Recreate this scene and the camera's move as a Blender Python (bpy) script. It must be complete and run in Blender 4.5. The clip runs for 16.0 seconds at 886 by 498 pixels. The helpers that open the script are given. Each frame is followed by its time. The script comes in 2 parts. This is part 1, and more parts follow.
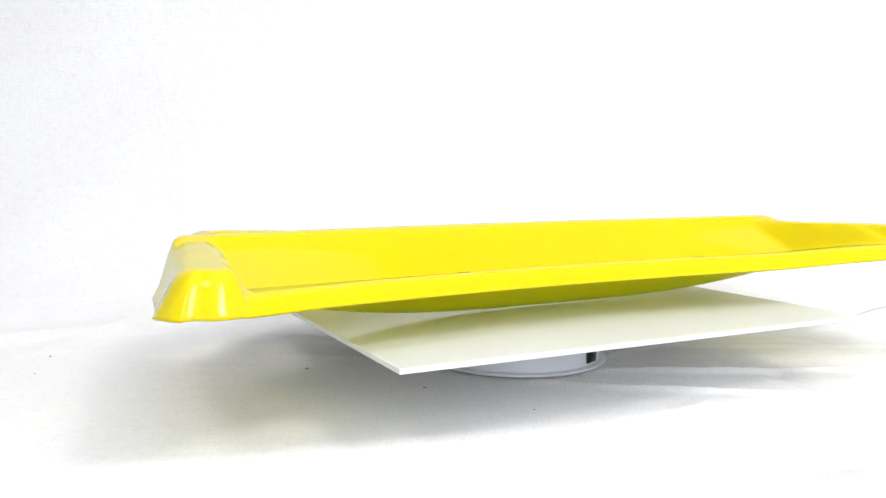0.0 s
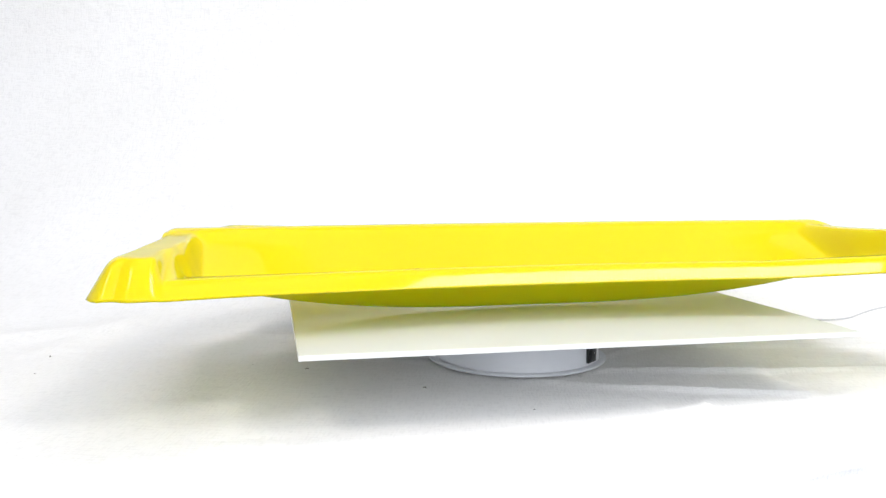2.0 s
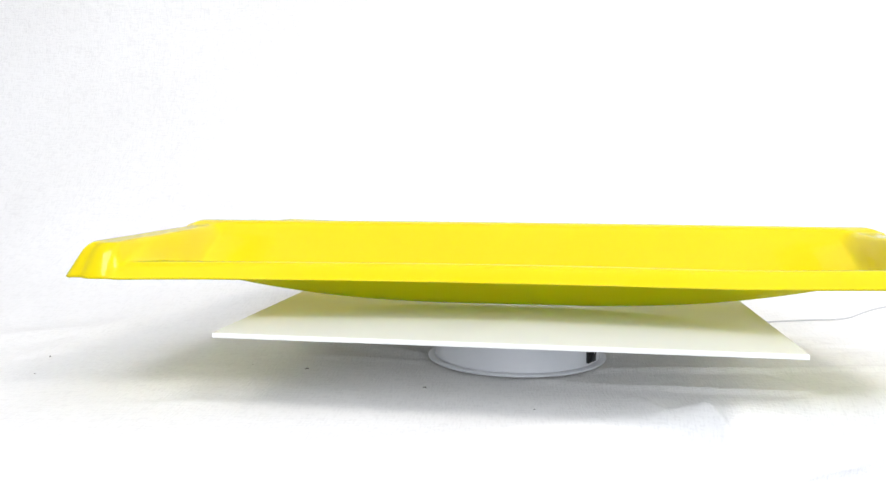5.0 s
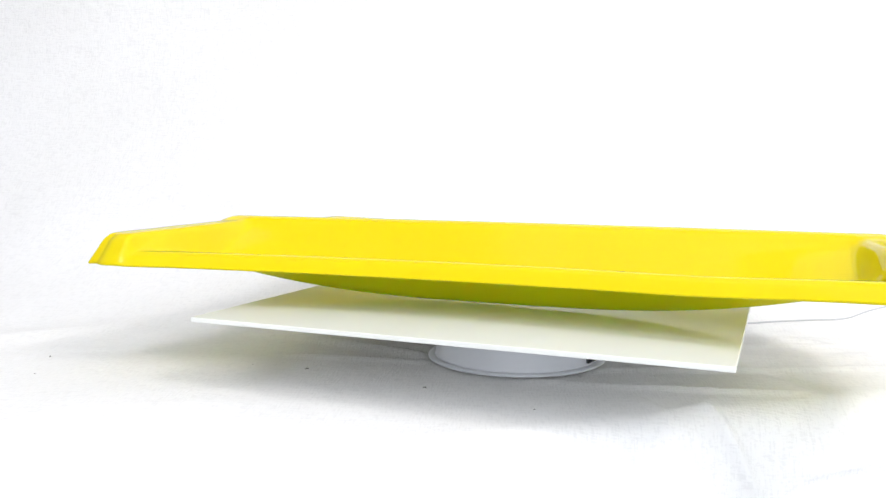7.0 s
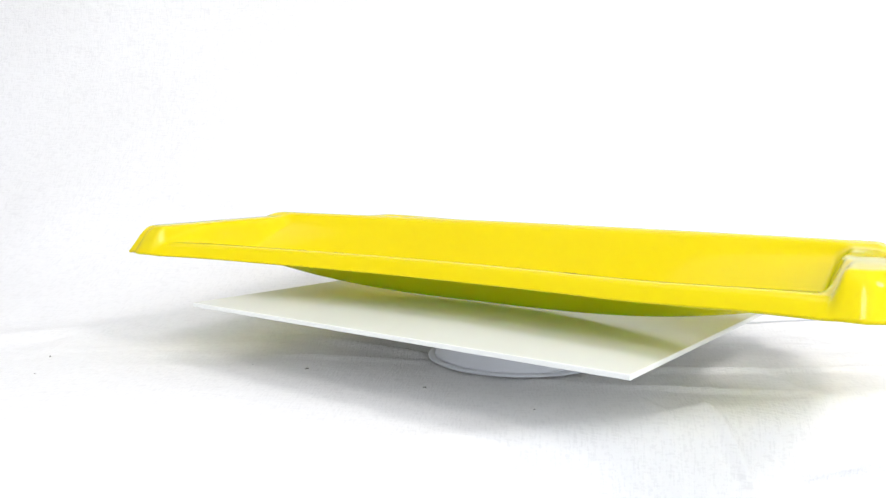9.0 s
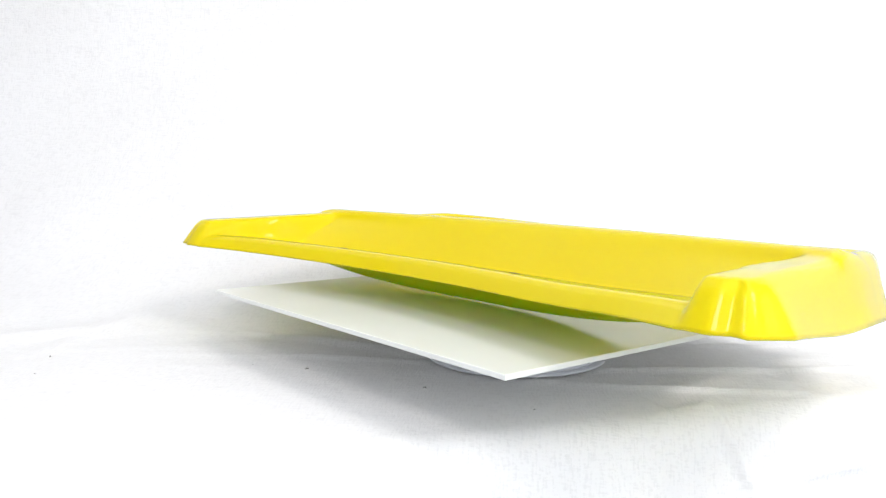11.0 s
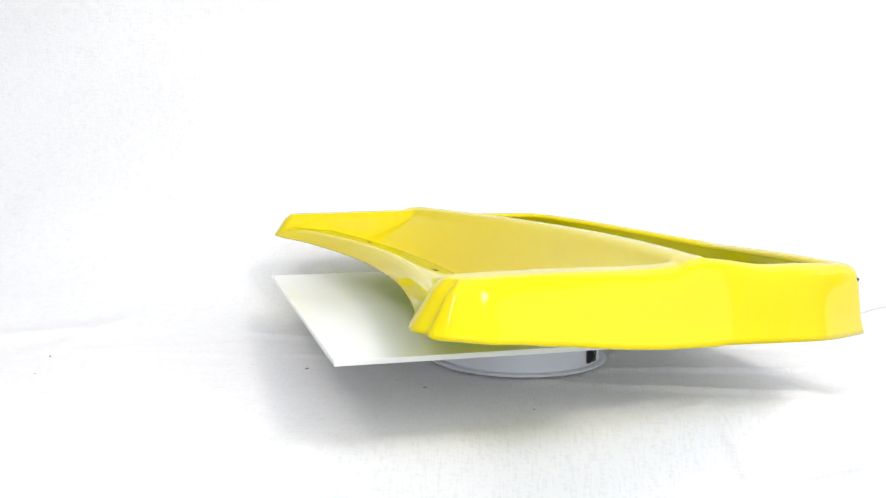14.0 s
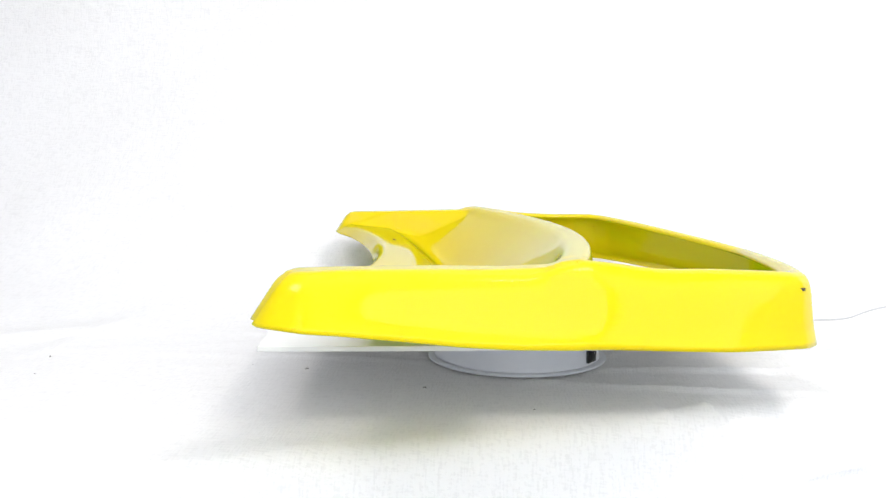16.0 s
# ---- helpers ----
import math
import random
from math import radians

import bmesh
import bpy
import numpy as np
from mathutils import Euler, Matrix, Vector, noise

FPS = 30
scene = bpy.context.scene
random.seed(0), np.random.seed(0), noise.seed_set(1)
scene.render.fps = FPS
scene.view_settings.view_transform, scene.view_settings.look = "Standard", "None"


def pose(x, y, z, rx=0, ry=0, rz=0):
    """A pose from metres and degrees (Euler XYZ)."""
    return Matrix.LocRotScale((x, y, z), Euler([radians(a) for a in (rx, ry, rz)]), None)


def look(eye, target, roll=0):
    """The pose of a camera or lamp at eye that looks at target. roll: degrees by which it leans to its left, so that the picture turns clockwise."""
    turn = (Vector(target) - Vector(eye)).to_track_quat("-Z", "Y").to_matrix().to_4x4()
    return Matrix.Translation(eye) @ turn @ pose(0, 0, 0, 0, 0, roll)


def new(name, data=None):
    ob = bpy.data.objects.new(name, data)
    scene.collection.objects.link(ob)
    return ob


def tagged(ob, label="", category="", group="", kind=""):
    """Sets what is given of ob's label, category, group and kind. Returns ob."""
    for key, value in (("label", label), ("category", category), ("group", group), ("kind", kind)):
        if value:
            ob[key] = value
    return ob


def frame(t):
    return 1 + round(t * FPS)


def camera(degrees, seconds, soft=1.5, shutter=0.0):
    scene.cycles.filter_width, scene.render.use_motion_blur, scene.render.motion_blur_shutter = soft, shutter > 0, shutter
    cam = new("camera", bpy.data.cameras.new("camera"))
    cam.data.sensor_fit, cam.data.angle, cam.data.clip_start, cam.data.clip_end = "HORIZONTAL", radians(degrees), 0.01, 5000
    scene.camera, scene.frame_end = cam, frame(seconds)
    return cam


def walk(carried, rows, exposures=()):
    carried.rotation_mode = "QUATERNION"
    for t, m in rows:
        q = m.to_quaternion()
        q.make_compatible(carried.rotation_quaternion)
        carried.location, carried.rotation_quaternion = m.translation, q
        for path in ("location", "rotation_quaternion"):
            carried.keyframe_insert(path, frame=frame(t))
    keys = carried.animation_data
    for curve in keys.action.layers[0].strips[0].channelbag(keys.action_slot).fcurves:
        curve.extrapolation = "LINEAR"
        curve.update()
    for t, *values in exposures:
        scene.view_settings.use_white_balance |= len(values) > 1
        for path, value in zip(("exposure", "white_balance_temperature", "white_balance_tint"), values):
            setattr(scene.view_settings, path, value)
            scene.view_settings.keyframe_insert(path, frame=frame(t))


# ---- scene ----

# ---------------------------------------------------------------- camera
FLOOR = 0.083          # height of the turning board's top above the cloth
cam = camera(56.7, 16.0, soft=1.4)
CAM = pose(0.0, -1.1056, 0.1783 + FLOOR, 90 - 5.843, 0, 5.228) @ pose(0, 0, 0, 0, 0, 0.12)
walk(cam, [(0.0, CAM), (16.0, CAM)])

# ---------------------------------------------------------------- light
world = bpy.data.worlds.new("studio_air")
scene.world = world
world.use_nodes = True
world.node_tree.nodes["Background"].inputs["Color"].default_value = (0.9, 0.95, 1.0, 1)
world.node_tree.nodes["Background"].inputs["Strength"].default_value = 0.3


def area_lamp(name, eye, target, width, height, watts, colour):
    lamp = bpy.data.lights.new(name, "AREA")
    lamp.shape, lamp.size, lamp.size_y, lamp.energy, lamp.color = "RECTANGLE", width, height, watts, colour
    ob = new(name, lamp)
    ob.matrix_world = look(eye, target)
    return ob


# a pair of softboxes in front of the sweep
area_lamp("softbox_right", (1.52, -1.30, 2.36), (0.0, -0.2, 0.14), 0.70, 0.62, 32, (1.0, 0.955, 0.91))
area_lamp("softbox_left", (-0.98, -1.62, 2.50), (0.15, -0.3, 0.14), 0.62, 0.62, 17, (1.0, 0.955, 0.91))
# unseen fill lamps added behind the camera, to one side and overhead
area_lamp("fill_behind", (0.95, -2.66, 1.15), (1.0, 0.0, 1.0), 3.7, 2.9, 97, (0.935, 0.955, 1.0))
area_lamp("fill_side", (2.95, -0.9, 1.05), (0.2, -0.5, 0.9), 3.0, 2.6, 34, (0.90, 0.94, 1.0))
area_lamp("fill_overhead", (0.2, -0.5, 2.6), (0.2, -0.5, 0.0), 2.0, 2.0, 9, (0.92, 0.95, 1.0))
scene.view_settings.exposure = 0.0


# ---------------------------------------------------------------- materials
def material(name):
    m = bpy.data.materials.new(name)
    m.use_nodes = True
    nt = m.node_tree
    return m, nt, nt.nodes["Principled BSDF"]


def add(nt, kind, **values):
    n = nt.nodes.new(kind)
    for k, v in values.items():
        n.inputs[k].default_value = v
    return n


def ramp_of(nt, source, a, b, lo=0.35, hi=0.65):
    r = nt.nodes.new("ShaderNodeValToRGB")
    r.color_ramp.elements[0].position, r.color_ramp.elements[1].position = lo, hi
    r.color_ramp.elements[0].color, r.color_ramp.elements[1].color = (*a, 1), (*b, 1)
    nt.links.new(source, r.inputs["Fac"])
    return r


def plain(name, a, b, rough, scale, bump=0.0, metal=0.0, bump_scale=400.0):
    """Two-scale surface: slow colour drift, fine relief."""
    m, nt, bsdf = material(name)
    co = nt.nodes.new("ShaderNodeTexCoord")
    n1 = add(nt, "ShaderNodeTexNoise", Scale=scale, Detail=5.0)
    nt.links.new(co.outputs["Object"], n1.inputs["Vector"])
    nt.links.new(ramp_of(nt, n1.outputs["Fac"], a, b).outputs["Color"], bsdf.inputs["Base Color"])
    bsdf.inputs["Roughness"].default_value = rough
    bsdf.inputs["Metallic"].default_value = metal
    if bump:
        n2 = add(nt, "ShaderNodeTexNoise", Scale=bump_scale, Detail=3.0)
        nt.links.new(co.outputs["Object"], n2.inputs["Vector"])
        bp = add(nt, "ShaderNodeBump", Strength=bump, Distance=0.001)
        nt.links.new(n2.outputs["Fac"], bp.inputs["Height"])
        nt.links.new(bp.outputs["Normal"], bsdf.inputs["Normal"])
    return m


def cloth_material():
    """White cotton sheet with a fine weave and faint stains."""
    m, nt, bsdf = material("white_cotton")
    co = nt.nodes.new("ShaderNodeTexCoord")
    n1 = add(nt, "ShaderNodeTexNoise", Scale=2.2, Detail=6.0)
    nt.links.new(co.outputs["Object"], n1.inputs["Vector"])
    nt.links.new(ramp_of(nt, n1.outputs["Fac"], (0.755, 0.748, 0.735), (0.795, 0.79, 0.782)).outputs["Color"], bsdf.inputs["Base Color"])
    bsdf.inputs["Roughness"].default_value = 0.9
    bsdf.inputs["Sheen Weight"].default_value = 0.15
    n2 = add(nt, "ShaderNodeTexNoise", Scale=14.0, Detail=5.0, Roughness=0.6)
    nt.links.new(co.outputs["Object"], n2.inputs["Vector"])
    weave = []
    for stretch in ((420.0, 60.0, 60.0), (60.0, 420.0, 420.0)):
        mp = nt.nodes.new("ShaderNodeMapping")
        mp.inputs["Scale"].default_value = stretch
        w = add(nt, "ShaderNodeTexNoise", Scale=1.0, Detail=2.0)
        nt.links.new(co.outputs["Object"], mp.inputs["Vector"])
        nt.links.new(mp.outputs["Vector"], w.inputs["Vector"])
        weave.append(w)
    s = nt.nodes.new("ShaderNodeMath")
    nt.links.new(weave[0].outputs["Fac"], s.inputs[0])
    nt.links.new(weave[1].outputs["Fac"], s.inputs[1])
    tone = ramp_of(nt, s.outputs["Value"], (0.93, 0.93, 0.93), (1.0, 1.0, 1.0), 0.8, 1.0)
    mul = nt.nodes.new("ShaderNodeMix")
    mul.data_type, mul.blend_type = "RGBA", "MULTIPLY"
    mul.inputs["Factor"].default_value = 1.0
    base = bsdf.inputs["Base Color"].links[0].from_socket
    nt.links.new(base, mul.inputs["A"])
    nt.links.new(tone.outputs["Color"], mul.inputs["B"])
    nt.links.new(mul.outputs["Result"], bsdf.inputs["Base Color"])
    b1 = add(nt, "ShaderNodeBump", Strength=0.45, Distance=0.0014)
    nt.links.new(s.outputs["Value"], b1.inputs["Height"])
    b2 = add(nt, "ShaderNodeBump", Strength=0.6, Distance=0.006)
    nt.links.new(n2.outputs["Fac"], b2.inputs["Height"])
    nt.links.new(b1.outputs["Normal"], b2.inputs["Normal"])
    nt.links.new(b2.outputs["Normal"], bsdf.inputs["Normal"])
    return m


def yellow_plastic():
    """Glossy yellow moulded plastic, thin enough to let some greenish light through."""
    m, nt, bsdf = material("yellow_plastic")
    co = nt.nodes.new("ShaderNodeTexCoord")
    n1 = add(nt, "ShaderNodeTexNoise", Scale=6.0, Detail=4.0)
    nt.links.new(co.outputs["Object"], n1.inputs["Vector"])
    nt.links.new(ramp_of(nt, n1.outputs["Fac"], (0.97, 0.715, 0.006), (0.99, 0.735, 0.008)).outputs["Color"], bsdf.inputs["Base Color"])
    n2 = add(nt, "ShaderNodeTexNoise", Scale=38.0, Detail=2.0)
    nt.links.new(co.outputs["Object"], n2.inputs["Vector"])
    r = add(nt, "ShaderNodeMapRange")
    r.inputs["To Min"].default_value, r.inputs["To Max"].default_value = 0.035, 0.06
    nt.links.new(n2.outputs["Fac"], r.inputs["Value"])
    nt.links.new(r.outputs["Result"], bsdf.inputs["Roughness"])
    bsdf.inputs["IOR"].default_value = 1.34
    bp = add(nt, "ShaderNodeBump", Strength=0.05, Distance=0.002)
    nt.links.new(n1.outputs["Fac"], bp.inputs["Height"])
    nt.links.new(bp.outputs["Normal"], bsdf.inputs["Normal"])
    tr = add(nt, "ShaderNodeBsdfTranslucent", Color=(0.17, 0.63, 0.0, 1))
    mix = add(nt, "ShaderNodeMixShader", Fac=0.31)
    nt.links.new(bsdf.outputs["BSDF"], mix.inputs[1])
    nt.links.new(tr.outputs["BSDF"], mix.inputs[2])
    nt.links.new(mix.outputs["Shader"], nt.nodes["Material Output"].inputs["Surface"])
    return m


CLOTH = cloth_material()
YELLOW = yellow_plastic()
BOARD = plain("white_board", (0.73, 0.74, 0.70), (0.77, 0.78, 0.75), 0.20, 5.0, 0.05)
SHELL = plain("white_abs", (0.74, 0.76, 0.80), (0.78, 0.80, 0.84), 0.35, 9.0, 0.03)
BLACK = plain("black_plastic", (0.008, 0.008, 0.009), (0.015, 0.015, 0.016), 0.4, 40.0)
# near-black colour paints the shade inside the fairing's slots and notch
HOLE_SHADE = plain("hole_shade", (0.02, 0.018, 0.01), (0.03, 0.025, 0.012), 0.8, 40.0)
GREY = plain("grey_cable", (0.46, 0.46, 0.47), (0.52, 0.52, 0.53), 0.5, 20.0)
LINT = plain("grey_lint", (0.10, 0.09, 0.08), (0.16, 0.14, 0.12), 0.95, 60.0)
PLASTER = plain("pale_plaster", (0.54, 0.56, 0.60), (0.58, 0.60, 0.64), 0.9, 1.5, 0.2, 0.0, 60.0)


# ---------------------------------------------------------------- tools
def mesh_of(name, bm, mat, smooth=True):
    bmesh.ops.recalc_face_normals(bm, faces=bm.faces)
    me = bpy.data.meshes.new(name)
    bm.to_mesh(me)
    bm.free()
    if mat:
        me.materials.append(mat)
    for f in me.polygons:
        f.use_smooth = smooth
    return me


def part(name, bm, mat, parent=None, label="", smooth=True):
    ob = new(name, mesh_of(name, bm, mat, smooth))
    ob.parent = parent
    return tagged(ob, label)


def box_bm(x0, x1, y0, y1, z0, z1, bevel=0.0, seg=2):
    bm = bmesh.new()
    bmesh.ops.create_cube(bm, size=1.0)
    for v in bm.verts:
        v.co = Vector(((x0 + x1) / 2 + v.co.x * (x1 - x0), (y0 + y1) / 2 + v.co.y * (y1 - y0), (z0 + z1) / 2 + v.co.z * (z1 - z0)))
    if bevel:
        bmesh.ops.bevel(bm, geom=list(bm.edges), offset=bevel, segments=seg, affect="EDGES", profile=0.5)
    return bm


def lathe_bm(profile, n=96):
    """A turned body from (radius, height) pairs."""
    bm = bmesh.new()
    rings = []
    for r, z in profile:
        rings.append([bm.verts.new((r * math.cos(2 * math.pi * k / n), r * math.sin(2 * math.pi * k / n), z)) for k in range(n)])
    for a, b in zip(rings, rings[1:]):
        for k in range(n):
            bm.faces.new((a[k], a[(k + 1) % n], b[(k + 1) % n], b[k]))
    bm.faces.new(rings[0])
    bm.faces.new(rings[-1])
    return bm


def tube_bm(points, radius, n=8):
    bm = bmesh.new()
    rings = []
    pts = [Vector(p) for p in points]
    for i, p in enumerate(pts):
        way = (pts[min(i + 1, len(pts) - 1)] - pts[max(i - 1, 0)]).normalized()
        side = way.cross(Vector((0, 0, 1))).normalized()
        up = side.cross(way)
        rings.append([bm.verts.new(p + radius * (math.cos(2 * math.pi * k / n) * side + math.sin(2 * math.pi * k / n) * up)) for k in range(n)])
    for a, b in zip(rings, rings[1:]):
        for k in range(n):
            bm.faces.new((a[k], a[(k + 1) % n], b[(k + 1) % n], b[k]))
    return bm


def glide(points, n):
    """Smooth curve through the points."""
    pts = [Vector(p) for p in points]
    pts = [2 * pts[0] - pts[1]] + pts + [2 * pts[-1] - pts[-2]]
    out = []
    for i in range(1, len(pts) - 2):
        a, b, c, d = pts[i - 1:i + 3]
        for k in range(n):
            t = k / n
            out.append(0.5 * ((2 * b) + (c - a) * t + (2 * a - 5 * b + 4 * c - d) * t * t + (3 * b - a - 3 * c + d) * t ** 3))
    return out + [pts[-2]]


def smooth(a, b, x):
    t = min(1.0, max(0.0, (x - a) / (b - a)))
    return t * t * (3 - 2 * t)


def lerp_table(table, x):
    if x <= table[0][0]:
        return table[0][1]
    for (a, p), (b, q) in zip(table, table[1:]):
        if x <= b:
            return p + (q - p) * (x - a) / (b - a)
    return table[-1][1]


# ---------------------------------------------------------------- the cloth sweep
# folds: start, end, height, width
FOLDS = [
    ((-1.15, -0.30), (-0.62, 0.16), 0.012, 0.045),
    ((-1.05, -0.42), (-0.80, -0.20), 0.006, 0.030),
    ((0.30, 0.02), (0.60, 0.06), 0.004, 0.025),
    ((-0.13, 0.00), (-0.42, 0.12), 0.006, 0.010),
    ((-0.12, -0.04), (-0.30, -0.02), 0.005, 0.008),
    ((0.45, 0.20), (0.95, 0.34), 0.006, 0.012),
    ((0.50, 0.34), (1.00, 0.30), 0.005, 0.014),
]


# sharp pressed creases running out from under the turntable: points, height, width
CREASES = [
    (((0.10, -0.01), (0.197, 0.082), (0.334, 0.092), (0.62, 0.13)), 0.0051, 0.0080),
    (((0.09, -0.068), (0.232, -0.064), (0.334, -0.045), (0.60, -0.01)), 0.0056, 0.0080),
    (((0.02, -0.118), (0.132, -0.145), (0.206, -0.155), (0.33, -0.155)), 0.0051, 0.0080),
    (((0.320, -0.055), (0.357, -0.135)), -0.0040, 0.0090),
    (((0.135, -0.190), (0.160, -0.240)), 0.0025, 0.0080),
    (((0.165, -0.245), (0.215, -0.188)), 0.0025, 0.0080),
    (((0.395, 0.150), (0.450, 0.122)), 0.0034, 0.0080),
    (((-0.66, -0.04), (-0.63, 0.19)), 0.0037, 0.0150),
    (((-0.11, -0.02), (-0.20, 0.03), (-0.34, 0.10)), 0.0043, 0.0090),
    (((-0.10, 0.02), (-0.22, 0.12)), 0.0040, 0.0090),
]


# folds of the hanging front: (x, way down from the edge) points, height, width
HANGING = [
    (((0.185, -0.05), (0.206, 0.023), (0.217, 0.059), (0.231, 0.10), (0.26, 0.22)), 0.0060, 0.0070),
    (((0.088, 0.02), (0.078, 0.06), (0.070, 0.16)), 0.0030, 0.0060),
    (((0.098, 0.03), (0.106, 0.08), (0.13, 0.20)), 0.0025, 0.0060),
    (((0.145, 0.01), (0.150, 0.09)), 0.0020, 0.0060),
    (((-0.05, 0.02), (-0.07, 0.14)), 0.0020, 0.0080),
    (((-0.21, 0.01), (-0.20, 0.12)), 0.0020, 0.0080),
    (((0.30, 0.092), (0.355, 0.087), (0.42, 0.070)), 0.0030, 0.0040),
]


def line_height(lines, x, y):
    h = 0.0
    for line, high, wide in lines:
        best = 1.0
        for (ax, ay), (bx, by) in zip(line, line[1:]):
            dx, dy = bx - ax, by - ay
            t = max(0.0, min(1.0, ((x - ax) * dx + (y - ay) * dy) / (dx * dx + dy * dy)))
            best = min(best, math.hypot(x - ax - t * dx, y - ay - t * dy))
        if best < 4 * wide:
            h += high * math.exp(-(best / wide) ** 2)
    return h


def cloth_height(x, y):
    h = 0.004 * noise.noise(Vector((x * 2.1, y * 2.1, 3.0))) + 0.0018 * noise.noise(Vector((x * 7.0, y * 5.0, 9.0)))
    for (ax, ay), (bx, by), high, wide in FOLDS:
        dx, dy = bx - ax, by - ay
        t = max(0.0, min(1.0, ((x - ax) * dx + (y - ay) * dy) / (dx * dx + dy * dy)))
        d2 = (x - ax - t * dx) ** 2 + (y - ay - t * dy) ** 2
        h += high * math.exp(-d2 / (wide * wide)) * (0.3 + 0.7 * math.sin(math.pi * min(1, max(0, 0.15 + 0.7 * t))))
    h += 0.0022 * abs(noise.noise(Vector((x * 9.0, y * 16.0, 2.0)))) * smooth(0.05, 0.35, x)
    drag = Vector((x * 3.0 + y * 2.0, y * 26.0 - x * 3.0, 7.0))      # long shallow pulls towards the turntable
    h += 0.0030 * max(0.0, noise.noise(drag) - 0.12) * smooth(0.02, 0.30, abs(x))
    if -0.7 < x < 0.7 and -0.5 < y < 0.25:
        h += line_height(CREASES, x, y)
    calm = smooth(0.10, 0.135, math.hypot(x, y))
    return h * calm


BACK, SWEEP = 0.80, 0.70


EDGE_ROUND, HANG_TILT = 0.035, math.radians(74)


def table_edge(x):
    """y of the table's front edge, which runs aslant."""
    return -0.292 + 0.3975 * min(0.85, max(-1.1, x))


def hanging_height(x, q):
    """Folds of the cloth that hangs over the table's edge, q down from it."""
    deep = smooth(0.0, 0.06, q)
    h = 0.0022 * abs(noise.noise(Vector((x * 24.0, q * 5.0, 2.0)))) * deep
    h += 0.0014 * noise.noise(Vector((x * 60.0, q * 14.0, 6.0))) * deep
    h += 0.010 * noise.noise(Vector((x * 5.0, q * 1.2, 8.0))) * smooth(0.05, 0.5, q)
    bulge = smooth(0.24, 0.34, x) * smooth(0.62, 0.44, x)
    h += 0.006 * bulge * smooth(0.02, 0.075, q) * smooth(0.104, 0.086, q - 0.05 * max(0.0, 0.33 - x))
    if -0.4 < x < 0.6 and q < 0.3:
        h += line_height(HANGING, x, q)
    return h


def hanging_point(x, q):
    phi = min(q / EDGE_ROUND, HANG_TILT)
    rest = max(0.0, q - EDGE_ROUND * HANG_TILT)
    way = EDGE_ROUND * math.sin(phi) + rest * math.cos(HANG_TILT)
    drop = EDGE_ROUND * (1 - math.cos(phi)) + rest * math.sin(HANG_TILT)
    h = hanging_height(x, q) + cloth_height(x, table_edge(x)) * smooth(0.05, 0.0, q)
    side = Vector((0.3975, -1.0)).normalized()
    out = way + h * math.sin(phi)
    return (x + side.x * out, table_edge(x) + side.y * out, h * math.cos(phi) - drop)


def cloth_point(x, w):
    """w runs along the cloth from the table's edge: down the front if below 0, else over the table, up the sweep and up the wall."""
    if w < 0:
        return hanging_point(x, -w)
    far = smooth(0.7, 1.5, w)
    s = w + table_edge(x) * (1 - far) - 0.292 * far
    flat = BACK - SWEEP
    if s < flat:
        return (x, s, cloth_height(x, s))
    a = (s - flat) / SWEEP
    ripple = 0.006 * noise.noise(Vector((x * 1.7, s * 1.3, 5.0))) + 0.0015 * noise.noise(Vector((x * 6.0, s * 5.0, 1.0)))
    fade = cloth_height(x, s) * max(0.0, 1 - a)
    if a < math.pi / 2:
        return (x, flat + SWEEP * math.sin(a) - ripple * math.sin(a), SWEEP * (1 - math.cos(a)) + fade)
    return (x, BACK - ripple, SWEEP + (s - flat - SWEEP * math.pi / 2))


def cloth_top(x, y):
    """Height of the sheet's surface over the floor at x, y."""
    d = max(0.0, y - (BACK - SWEEP))
    return cloth_height(x, y) * (1 - min(1, d)) + SWEEP - math.sqrt(SWEEP ** 2 - d ** 2)


def build_cloth():
    xs = [-2.6 + 0.1 * i for i in range(14)] + [-1.2 + 0.014 * i for i in range(55)] + [-0.432 + 0.008 * i for i in range(67)] + [0.104 + 0.004 * i for i in range(139)] + [0.66 + 0.014 * i for i in range(40)] + [1.22 + 0.1 * i for i in range(15)]
    ss = [-0.81 + 0.03 * i for i in range(20)] + [-0.21 + 0.0042 * i for i in range(50)] + [0.0045 * i for i in range(138)] + [0.622 + 0.011 * i for i in range(72)] + [1.42 + 0.05 * i for i in range(36)]
    verts = [cloth_point(x, s) for s in ss for x in xs]
    n = len(xs)
    faces = [(j * n + i, j * n + i + 1, (j + 1) * n + i + 1, (j + 1) * n + i) for j in range(len(ss) - 1) for i in range(n - 1)]
    me = bpy.data.meshes.new("backdrop")
    me.from_pydata(verts, [], faces)
    me.materials.append(CLOTH)
    for f in me.polygons:
        f.use_smooth = True
    return tagged(new("backdrop", me), "white cotton sheet over a table, swept up the wall and hanging creased in front", "backdrop", kind="structure")


build_cloth()


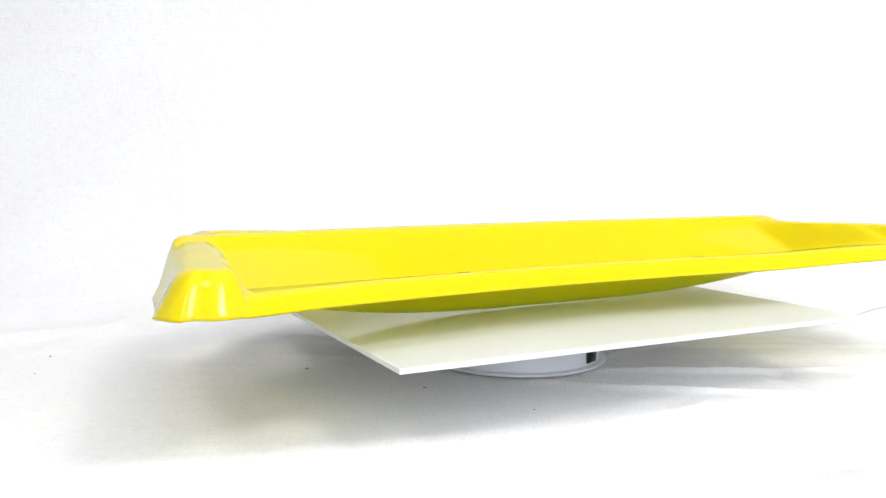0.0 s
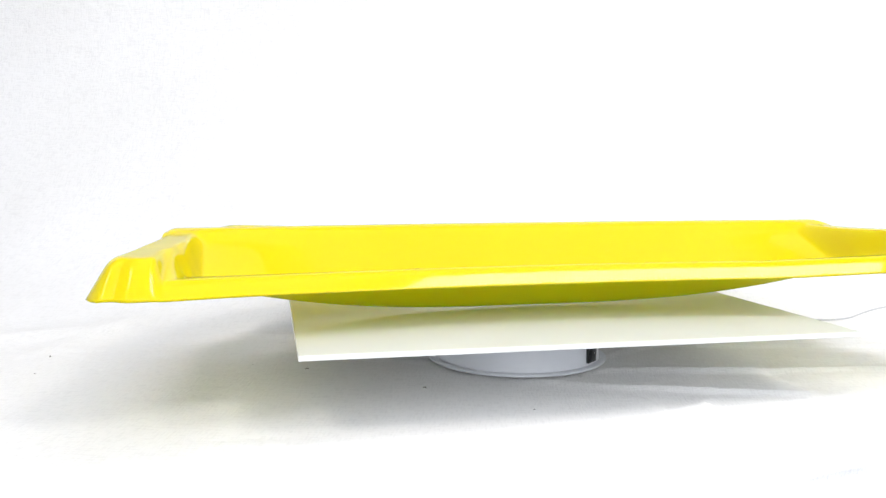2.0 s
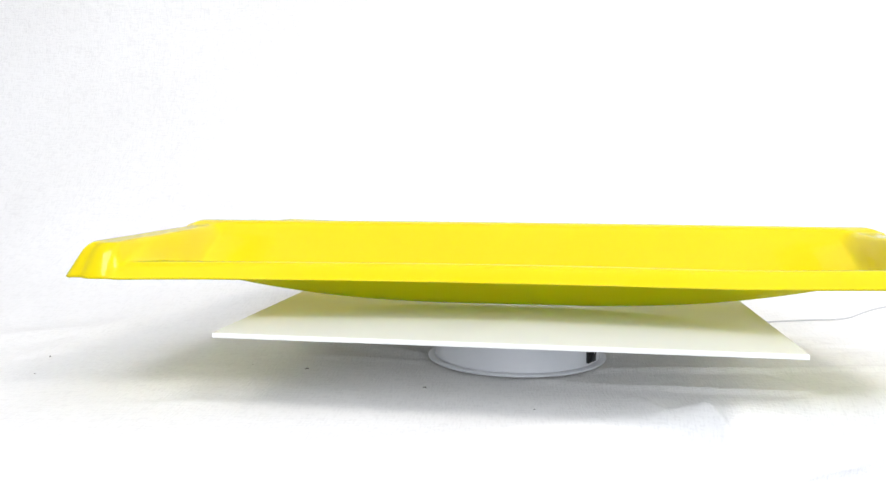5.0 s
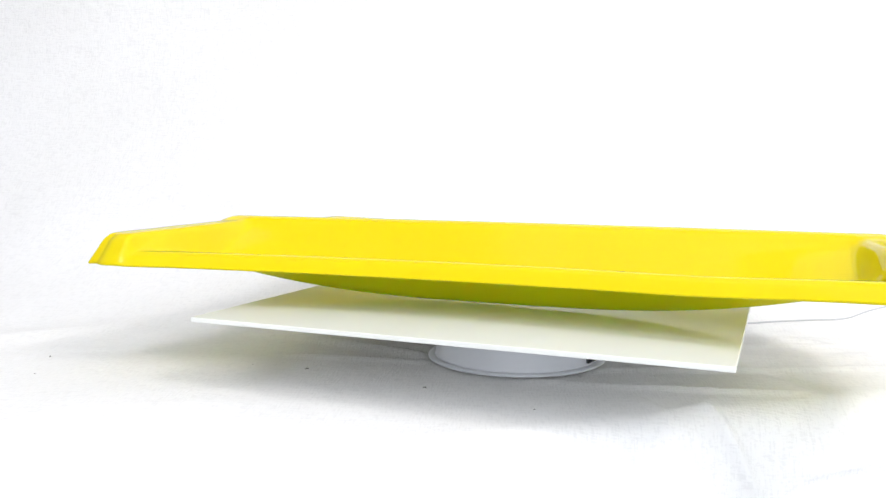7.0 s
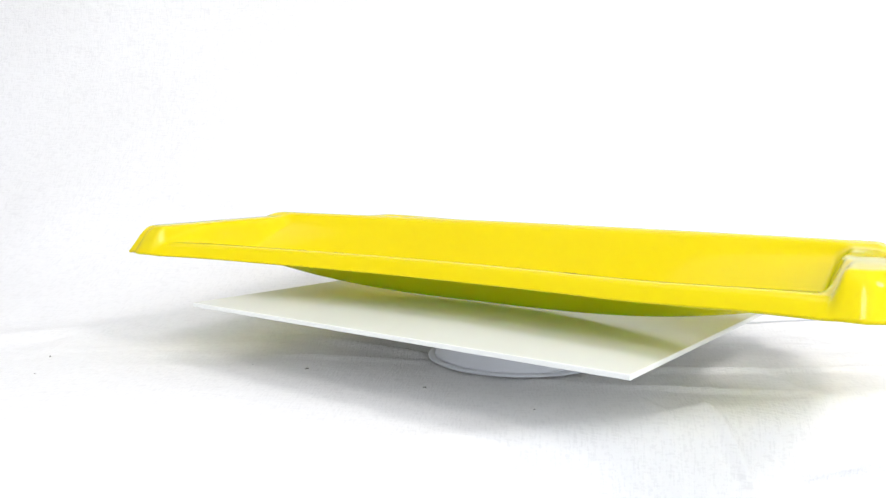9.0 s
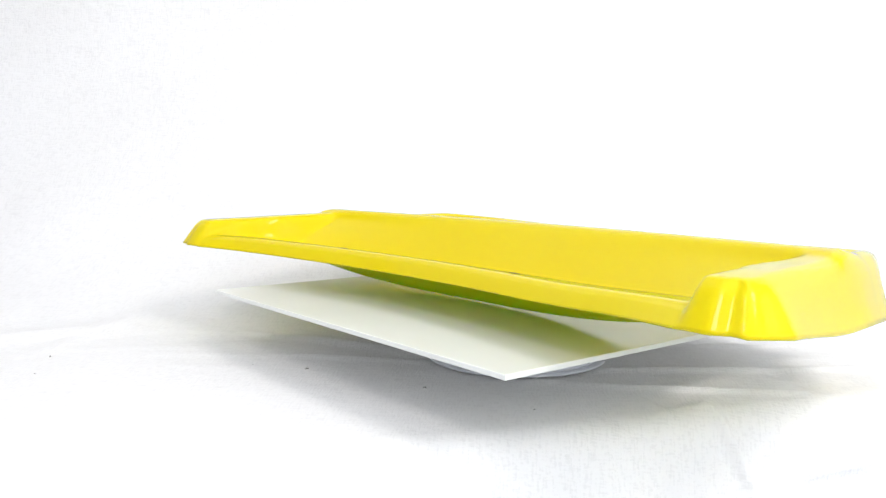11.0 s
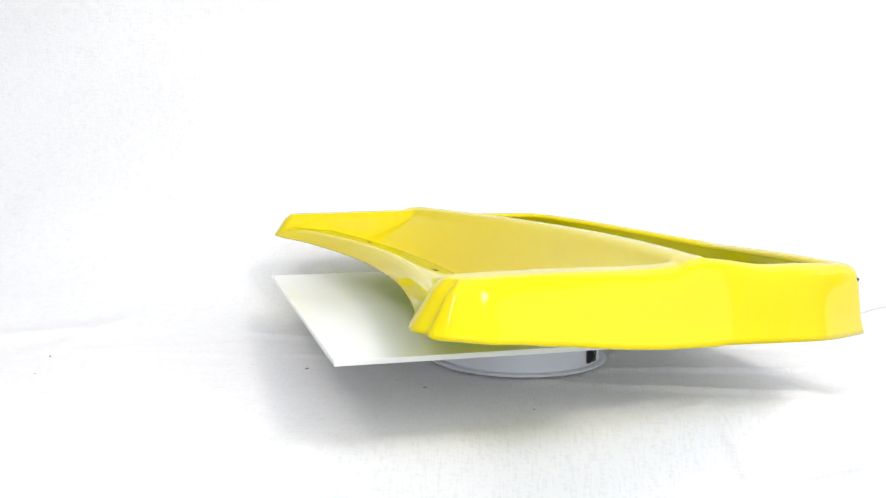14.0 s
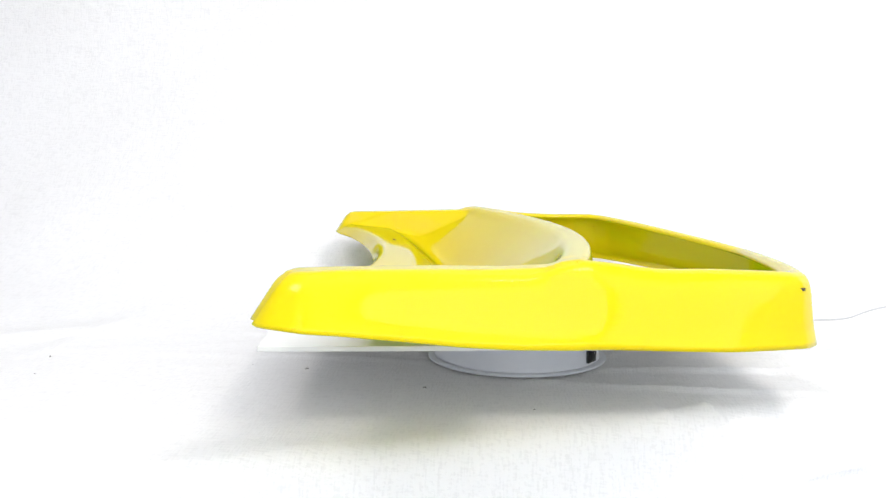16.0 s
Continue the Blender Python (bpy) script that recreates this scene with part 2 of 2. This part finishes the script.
# ---------------------------------------------------------------- the turntable
def build_turntable():
    root = tagged(new("turntable"), "white round motorised turntable with black switch on the sheet", "turntable")
    # black ring paints in the shade of the gap below the flange
    part("foot", lathe_bm([(0.100, 0.0), (0.104, 0.0), (0.104, 0.0045), (0.100, 0.0045)]), BLACK, root, "black ring painting the shaded gap under the flange")
    part("base_flange", lathe_bm([(0.100, 0.003), (0.1190, 0.003), (0.1203, 0.0038), (0.1203, 0.0050), (0.1190, 0.0062), (0.113, 0.0066), (0.100, 0.0068)]), SHELL, root)
    part("body", lathe_bm([(0.1115, 0.0066), (0.1105, 0.0080), (0.1095, 0.060), (0.1085, 0.064), (0.105, 0.066), (0.03, 0.066)]), SHELL, root)
    part("platter", lathe_bm([(0.03, 0.066), (0.098, 0.068), (0.1, 0.070), (0.1, 0.0765), (0.0985, 0.0775), (0.02, 0.0775)]), SHELL, root)
    a = math.radians(-31)
    sw = part("switch", box_bm(-0.0108, 0.0108, -0.003, 0.0015, -0.0108, 0.0108, 0.001), BLACK, root, "black rocker switch")
    sw.matrix_basis = Matrix.Translation((0.1105 * math.cos(a), 0.1105 * math.sin(a), 0.0205)) @ pose(0, 0, 0, 0, 0, -31 + 90)
    rk = part("rocker", box_bm(-0.007, 0.007, -0.0052, -0.002, -0.0075, 0.0075, 0.001), BLACK, sw)
    mk = part("rocker_mark", box_bm(-0.0006, 0.0006, -0.0055, -0.0050, 0.001, 0.0045), SHELL, sw, "small white mark")
    rk.matrix_basis = pose(0, 0, 0, 6, 0, 0)
    return root


build_turntable()

line = glide([(0.10, 0.06, 0), (0.20, 0.15, 0), (0.34, 0.215, 0), (0.456, 0.240, 0), (0.519, 0.245, 0), (0.607, 0.296, 0), (0.80, 0.34, 0), (1.35, 0.30, 0)], 12)
cable = part("power_cable", tube_bm([(p.x, p.y, cloth_top(p.x, p.y) + 0.0011) for p in line], 0.0013), GREY)
tagged(cable, "thin grey power cable lying on the white sheet", "cable")

for k, (x, y, r) in enumerate(((-0.108, -0.161, 0.0022), (-0.269, -0.088, 0.0024), (-0.632, -0.061, 0.0022), (-0.345, -0.075, 0.0014), (-0.60, -0.15, 0.0014), (0.02, -0.235, 0.0014))):
    r *= 0.6
    bm = tube_bm(glide([(-r * 1.5, 0, 0.0), (0, r * 0.5, r * 0.6), (r * 1.5, r * (k % 3 - 1), 0.0)], 4), r * 0.4, 6)
    speck = part("lint", bm, LINT)
    speck.matrix_basis = pose(x, y, cloth_height(x, y) + 0.0006, 0, 0, 40 * k)
    tagged(speck, "tiny dark speck of lint on the white sheet", "lint", "lint on the sheet")


# ---------------------------------------------------------------- the turning board
board = tagged(new("board", mesh_of("board", box_bm(-0.3030, 0.2948, -0.2985, 0.3010, -0.0055, 0.0, 0.0008), BOARD, False)),
               "thin square white board lying on the turntable", "board")


# ---------------------------------------------------------------- the yellow fairing
SIDE_LOW = [(-0.29, 0.056), (-0.25, 0.0545), (-0.225, 0.0505), (-0.19, 0.046), (-0.117, 0.040), (-0.05, 0.036), (0.0, 0.033), (0.12, 0.022), (0.21, 0.0135), (0.4, 0.011)]
CU = -0.004            # middle of the fairing


def front_edge(a):
    """The lip's lower edge at a from the middle: v and z."""
    return -0.195 - 0.082 * (a / 0.46) ** 2, 0.047 + 0.008 * (a / 0.46) ** 2


def box_rise(a, v):
    """0 in the trough, 1 on the raised box at either end."""
    front = smooth(-0.10, -0.25, v)
    foot = 0.396 + 0.027 * front
    return smooth(foot, foot + 0.020 - 0.011 * front, a)


def section(u):
    """Front-to-back section at u from the middle: (v, z) of the moulded lines."""
    a = abs(u)
    k = (a / 0.4) ** 2
    vf, zf = front_edge(a)
    zl = 0.0660 + 0.004 * (a / 0.46) ** 2
    zb = 0.003 + 0.046 * (a / 0.4) ** 2.8
    top = 0.098 + 0.02 * u * u
    pts = [(vf + 0.012, zl - 0.0022, 0.0882),
           (vf + 0.0145, zl - 0.0005, 0.0904),
           (vf + 0.019, zl, 0.0913),
           (-0.138 - 0.035 * k, zl - 0.0062, 0.0925),
           (-0.128 - 0.035 * k, zl - 0.012 - 0.003 * (1 - min(k, 1)), 0.0927),
           (-0.074 - 0.056 * k, zb + 0.001, 0.0938),
           (-0.056 - 0.056 * k, zb + 0.003, 0.0943),
           (0.022 - 0.056 * k, 0.082 + 0.004 * k, 0.0960),
           (0.034 - 0.060 * k, top - 0.003, 0.0978),
           (0.042 - 0.062 * k, top, top - 0.0012),
           (0.060 - 0.38 * u * u, top, top + 0.0005),
           (0.063 - 0.38 * u * u, top - 0.003, top - 0.002),
           (0.065 - 0.38 * u * u, top - 0.020, top - 0.010)]
    out = []
    for v, z0, z1 in pts:
        box = box_rise(a, v)
        out.append((v + (0.007 * box if v < -0.19 else 0), z0 + (z1 - z0) * box))
    return out


SUB = [3, 3, 12, 3, 7, 4, 9, 4, 2, 4, 2, 2]


def section_line(u):
    s = section(u)
    out = []
    for (a, b), n in zip(zip(s, s[1:]), SUB):
        for k in range(n):
            t = k / n
            out.append((a[0] + (b[0] - a[0]) * t, a[1] + (b[1] - a[1]) * t))
    out.append(s[-1])
    for _ in range(2):        # soften the moulded corners
        soft = [out[0]]
        for a, b, c in zip(out, out[1:], out[2:]):
            soft.append(((a[0] + 2 * b[0] + c[0]) / 4, (a[1] + 2 * b[1] + c[1]) / 4))
        soft.append(out[-1])
        out = soft
    return out


CORNER = (0.4455, -0.222)
RADII = (0.025, 0.043)
SIDE_TOP = 0.0895      # above this the sides stand upright


def rounded_corner(x, v):
    """Rounds the front corners off in plan, longer along the sides."""
    dx, dv = (abs(x) - CORNER[0]) / RADII[0], (CORNER[1] - v) / RADII[1]
    if dx <= 0 or dv <= 0:
        return x, v
    f = max(dx, dv) / math.hypot(dx, dv)
    return math.copysign(CORNER[0] + dx * f * RADII[0], x), CORNER[1] - dv * f * RADII[1]


def side_plan(v):
    """Half width of the rim along the sides, narrowing to the rear."""
    return 0.4705 - (v + 0.23) * (0.1262 + (v + 0.02) * (0.1683 + 1.867 * (v - 0.06)))


def build_shell():
    """The moulded sheet: front lip, trough, ridge, end boxes, outer sides and rear wall."""
    inner = [0.384 * math.sin(math.pi / 2 * i / 34) for i in range(35)]
    inner += [0.387 + 0.0022 * i for i in range(31)]
    us = [-u for u in reversed(inner[1:])] + inner
    edge, steps, rim = inner[-1], 12, 6
    ridge = sum(SUB[:10])                  # the ridge's rear line
    bm = bmesh.new()

    def outer(v):
        return side_plan(max(v, -0.23))

    cols = []
    for u in us:
        a, col = abs(u), []
        for v, z in section_line(u):
            stretch = smooth(0.43, edge, a) * (outer(v) - edge)
            soft_edge = 0.006 + 0.008 * smooth(-0.2, -0.05, v)
            drop = (0.002 + 0.002 * smooth(-0.2, -0.05, v)) * smooth(outer(v) - soft_edge, outer(v), a + stretch) ** 2
            x, v2 = rounded_corner(math.copysign(a + stretch, u), v)
            col.append((x, v2, z - drop))
        cols.append(col)
    n = len(cols)
    grid = [[None if (i < rim or i >= n - rim) and j > ridge else bm.verts.new((x + CU, v, z)) for j, (x, v, z) in enumerate(c)] for i, c in enumerate(cols)]
    for a, b in zip(grid, grid[1:]):
        for q in zip(a, b, b[1:], a[1:]):
            if None not in q:
                bm.faces.new(q)

    # the outer wall hangs from the edge: left side, front, right side
    chain = [(0, j) for j in range(ridge, 0, -1)] + [(i, 0) for i in range(n)] + [(n - 1, j) for j in range(1, ridge + 1)]
    rimp = [Vector(cols[i][j]) for i, j in chain]
    outs = []
    for k in range(len(rimp)):
        way = rimp[min(k + 1, len(rimp) - 1)] - rimp[max(k - 1, 0)]
        outs.append(Vector((way.y, -way.x, 0)).normalized())
    for _ in range(24):
        outs = [outs[0]] + [(a + b + c).normalized() for a, b, c in zip(outs, outs[1:], outs[2:])] + [outs[-1]]
    hang = []
    for k, ((i, j), p) in enumerate(zip(chain, rimp)):
        a = abs(us[i])
        if j == 0:
            low = front_edge(min(a, 0.46))[1]
            reach, round_off = 0.011 + 0.0045 * smooth(0.33, 0.46, a) + 0.007 * box_rise(a, p.y), 0.0015 + 0.002 * smooth(0.36, 0.46, a)
        else:
            low = min(lerp_table(SIDE_LOW, p.y), 0.0545)
            reach, round_off = 0.0175 + 0.005 * smooth(-0.05, -0.24, p.y), 0.0035
        row = [grid[i][j]]
        for m in range(1, steps + 1):
            t = m / steps
            z, zr = p.z + (low - p.z) * t, min(p.z, SIDE_TOP)
            flare = 0.0030 * max(0.0, (t - 0.72) / 0.28) ** 1.5 * (0 if j == 0 else smooth(-0.25, -0.06, p.y))
            q = p + outs[k] * (round_off * min(1, t * 5) ** 0.5 + reach * max(0.0, zr - z) / (zr - low) + flare)
            row.append(bm.verts.new((q.x + CU, q.y, z)))
        hang.append(row)
    for a, b in zip(hang, hang[1:]):
        for q in zip(a, b, b[1:], a[1:]):
            bm.faces.new(q)

    # the rear wall runs on from the side rims round both corners to the middle
    join = cols[-1][ridge]
    half = [(join[0], join[1], join[2] + 0.0042), (side_plan(0.01), 0.01, 0.0988), (side_plan(0.06), 0.06, 0.0915), (side_plan(0.10), 0.10, 0.0895), (side_plan(0.14), 0.14, 0.0880), (0.387, 0.186, 0.0865), (0.374, 0.206, 0.0850), (0.347, 0.223, 0.0835), (0.26, 0.252, 0.0795), (0.14, 0.286, 0.0730), (0.04, 0.313, 0.0670), (0.0, 0.319, 0.0655)]
    path = glide(half, 6)
    path = path + [Vector((-p.x, p.y, p.z)) for p in reversed(path[:-1])]
    rows = [[grid[n - rim + k][ridge] for k in range(rim)] + hang[-1][1:]]
    for i in range(1, len(path) - 1):
        p = path[i] - Vector((0, 0, 0.011 * path[i].x * smooth(0.10, 0.22, path[i].y)))   # slightly warped
        way = path[i + 1] - path[i - 1]
        out = Vector((way.y, -way.x, 0)).normalized()
        low = lerp_table(SIDE_LOW, p.y)
        row = [(p + out * d, p.z + dz) for d, dz in ((-0.024, -0.0050), (-0.020, -0.0016), (-0.015, -0.0002), (-0.009, 0.0), (-0.0045, -0.0012), (0.0, -0.0042))]
        top = p.z - 0.0042
        wide = 0.0175 * (1 - 0.6 * smooth(0.1, 0.2, p.y))
        for k in range(1, steps + 1):
            t = k / steps
            z, zr = top + (low - top) * t, min(top, SIDE_TOP)
            row.append((p + out * (0.0035 * min(1, t * 5) ** 0.5 + wide * max(0.0, zr - z) / (zr - low) + 0.0030 * max(0.0, (t - 0.72) / 0.28) ** 1.5 * (1 - 0.5 * smooth(0.16, 0.22, p.y))), z))
        rows.append([bm.verts.new((q.x + CU, q.y, z)) for q, z in row])
    rows.append([grid[rim - 1 - k][ridge] for k in range(rim)] + hang[0][1:])
    for a, b in zip(rows, rows[1:]):
        for q in zip(a, b, b[1:], a[1:]):
            bm.faces.new(q)
    # one front corner stands a little higher and wider
    for v in bm.verts:
        w = smooth(0.22, 0.45, v.co.x) * smooth(-0.06, -0.22, v.co.y)
        wide = smooth(0.22, 0.45, v.co.x) * min(1.0, max(0.0, (0.06 - v.co.y) / 0.29))
        v.co.x, v.co.z = v.co.x + 0.018 * wide, v.co.z + 0.007 * w
    # inward return along the rear wall's foot
    foot = [r[-1] for r in rows]
    lips = [bm.verts.new((v.co.x * 0.87, v.co.y - 0.028 * smooth(0.05, 0.2, v.co.y), v.co.z + 0.001)) for v in foot]
    for a, b, c, d in zip(foot, foot[1:], lips[1:], lips):
        bm.faces.new((a, b, c, d))
    return bm


def slot_bm(length, width, depth):
    # closed plug; its dark colour stands for the shade in the opening
    bm = bmesh.new()
    n = 20
    ring = []
    for k in range(n):
        a = 2 * math.pi * k / n
        ring.append((math.copysign(length / 2 - width / 2, math.cos(a)) + width / 2 * math.cos(a), width / 2 * math.sin(a)))
    top = [bm.verts.new((x, y, 0)) for x, y in ring]
    bot = [bm.verts.new((x, y, -depth)) for x, y in ring]
    bm.faces.new(top)
    bm.faces.new(bot)
    for k in range(n):
        bm.faces.new((top[k], top[(k + 1) % n], bot[(k + 1) % n], bot[k]))
    return bm


def build_fairing():
    root = tagged(new("fairing"), "glossy yellow moulded plastic vehicle fairing resting on the white board", "fairing")
    ob = part("shell", build_shell(), YELLOW, root)
    mod = ob.modifiers.new("thickness", "SOLIDIFY")
    mod.thickness, mod.offset = 0.0028, -1
    for sign in (1, -1):
        s = part("bolt_slot", slot_bm(0.014, 0.0048, 0.003), HOLE_SHADE, root, "dark oblong bolt slot")
        s.matrix_basis = pose(CU + sign * 0.168, -0.166, 0.0639, -8, 0, 0)
        t = part("corner_slot", slot_bm(0.008, 0.003, 0.0015), HOLE_SHADE, root, "small dark slot")
        t.matrix_basis = pose(CU + sign * 0.3836, 0.2022, 0.067) @ pose(0, 0, 0, 0, 0, 25 * sign) @ pose(0, 0, 0, 0, 90 * sign, 0) @ pose(0, 0, 0, 0, 0, 90)
    m = part("lip_notch", slot_bm(0.022, 0.004, 0.003), HOLE_SHADE, root, "dark notch under the lip")
    m.matrix_basis = pose(CU + 0.170, -0.198, 0.0490, 90, 0, 0)
    return root


fairing = build_fairing()

# ---------------------------------------------------------------- the studio room
# unseen room added to close the set; its pale tone bounces fill light
for name, dims in (("wall_north", (-3.0, 3.0, 2.6, 2.7, -0.77, 2.7)), ("wall_south", (-3.0, 3.0, -2.8, -2.7, -0.77, 2.7)),
                   ("wall_west", (-3.1, -3.0, -2.8, 2.7, -0.77, 2.7)), ("wall_east", (3.0, 3.1, -2.8, 2.7, -0.77, 2.7)),
                   ("ceiling", (-3.1, 3.1, -2.8, 2.7, 2.7, 2.8)), ("floor", (-3.1, 3.1, -2.8, 2.7, -0.87, -0.77))):
    ob = new(name, mesh_of(name, box_bm(*dims), PLASTER, False))
    tagged(ob, "unseen plain pale grey plastered studio " + name.split("_")[0], name.split("_")[0], kind="structure")

# ---------------------------------------------------------------- the turning
TURN = [(0.0, 31.7), (1.0, 24.35), (2.0, 17.15), (3.5, 6.9), (5.0, -3.4), (6.3, -12.3), (7.0, -17.1), (8.0, -24.2), (9.2, -32.7), (10.3, -40.75), (11.3, -48.1), (12.0, -53.2), (13.0, -60.5), (14.0, -67.8), (15.0, -74.9), (16.0, -81.9)]


def motions():
    rows = [(t, pose(0, 0, FLOOR, 0, 0, a + 0.5)) for t, a in TURN]
    walk(board, [(t, pose(0, 0, FLOOR - 0.0003, 0, 0, a) @ pose(0, 0, 0, -0.31, 0.12, 0)) for t, a in TURN])   # the board leans a little
    walk(fairing, rows)


motions()
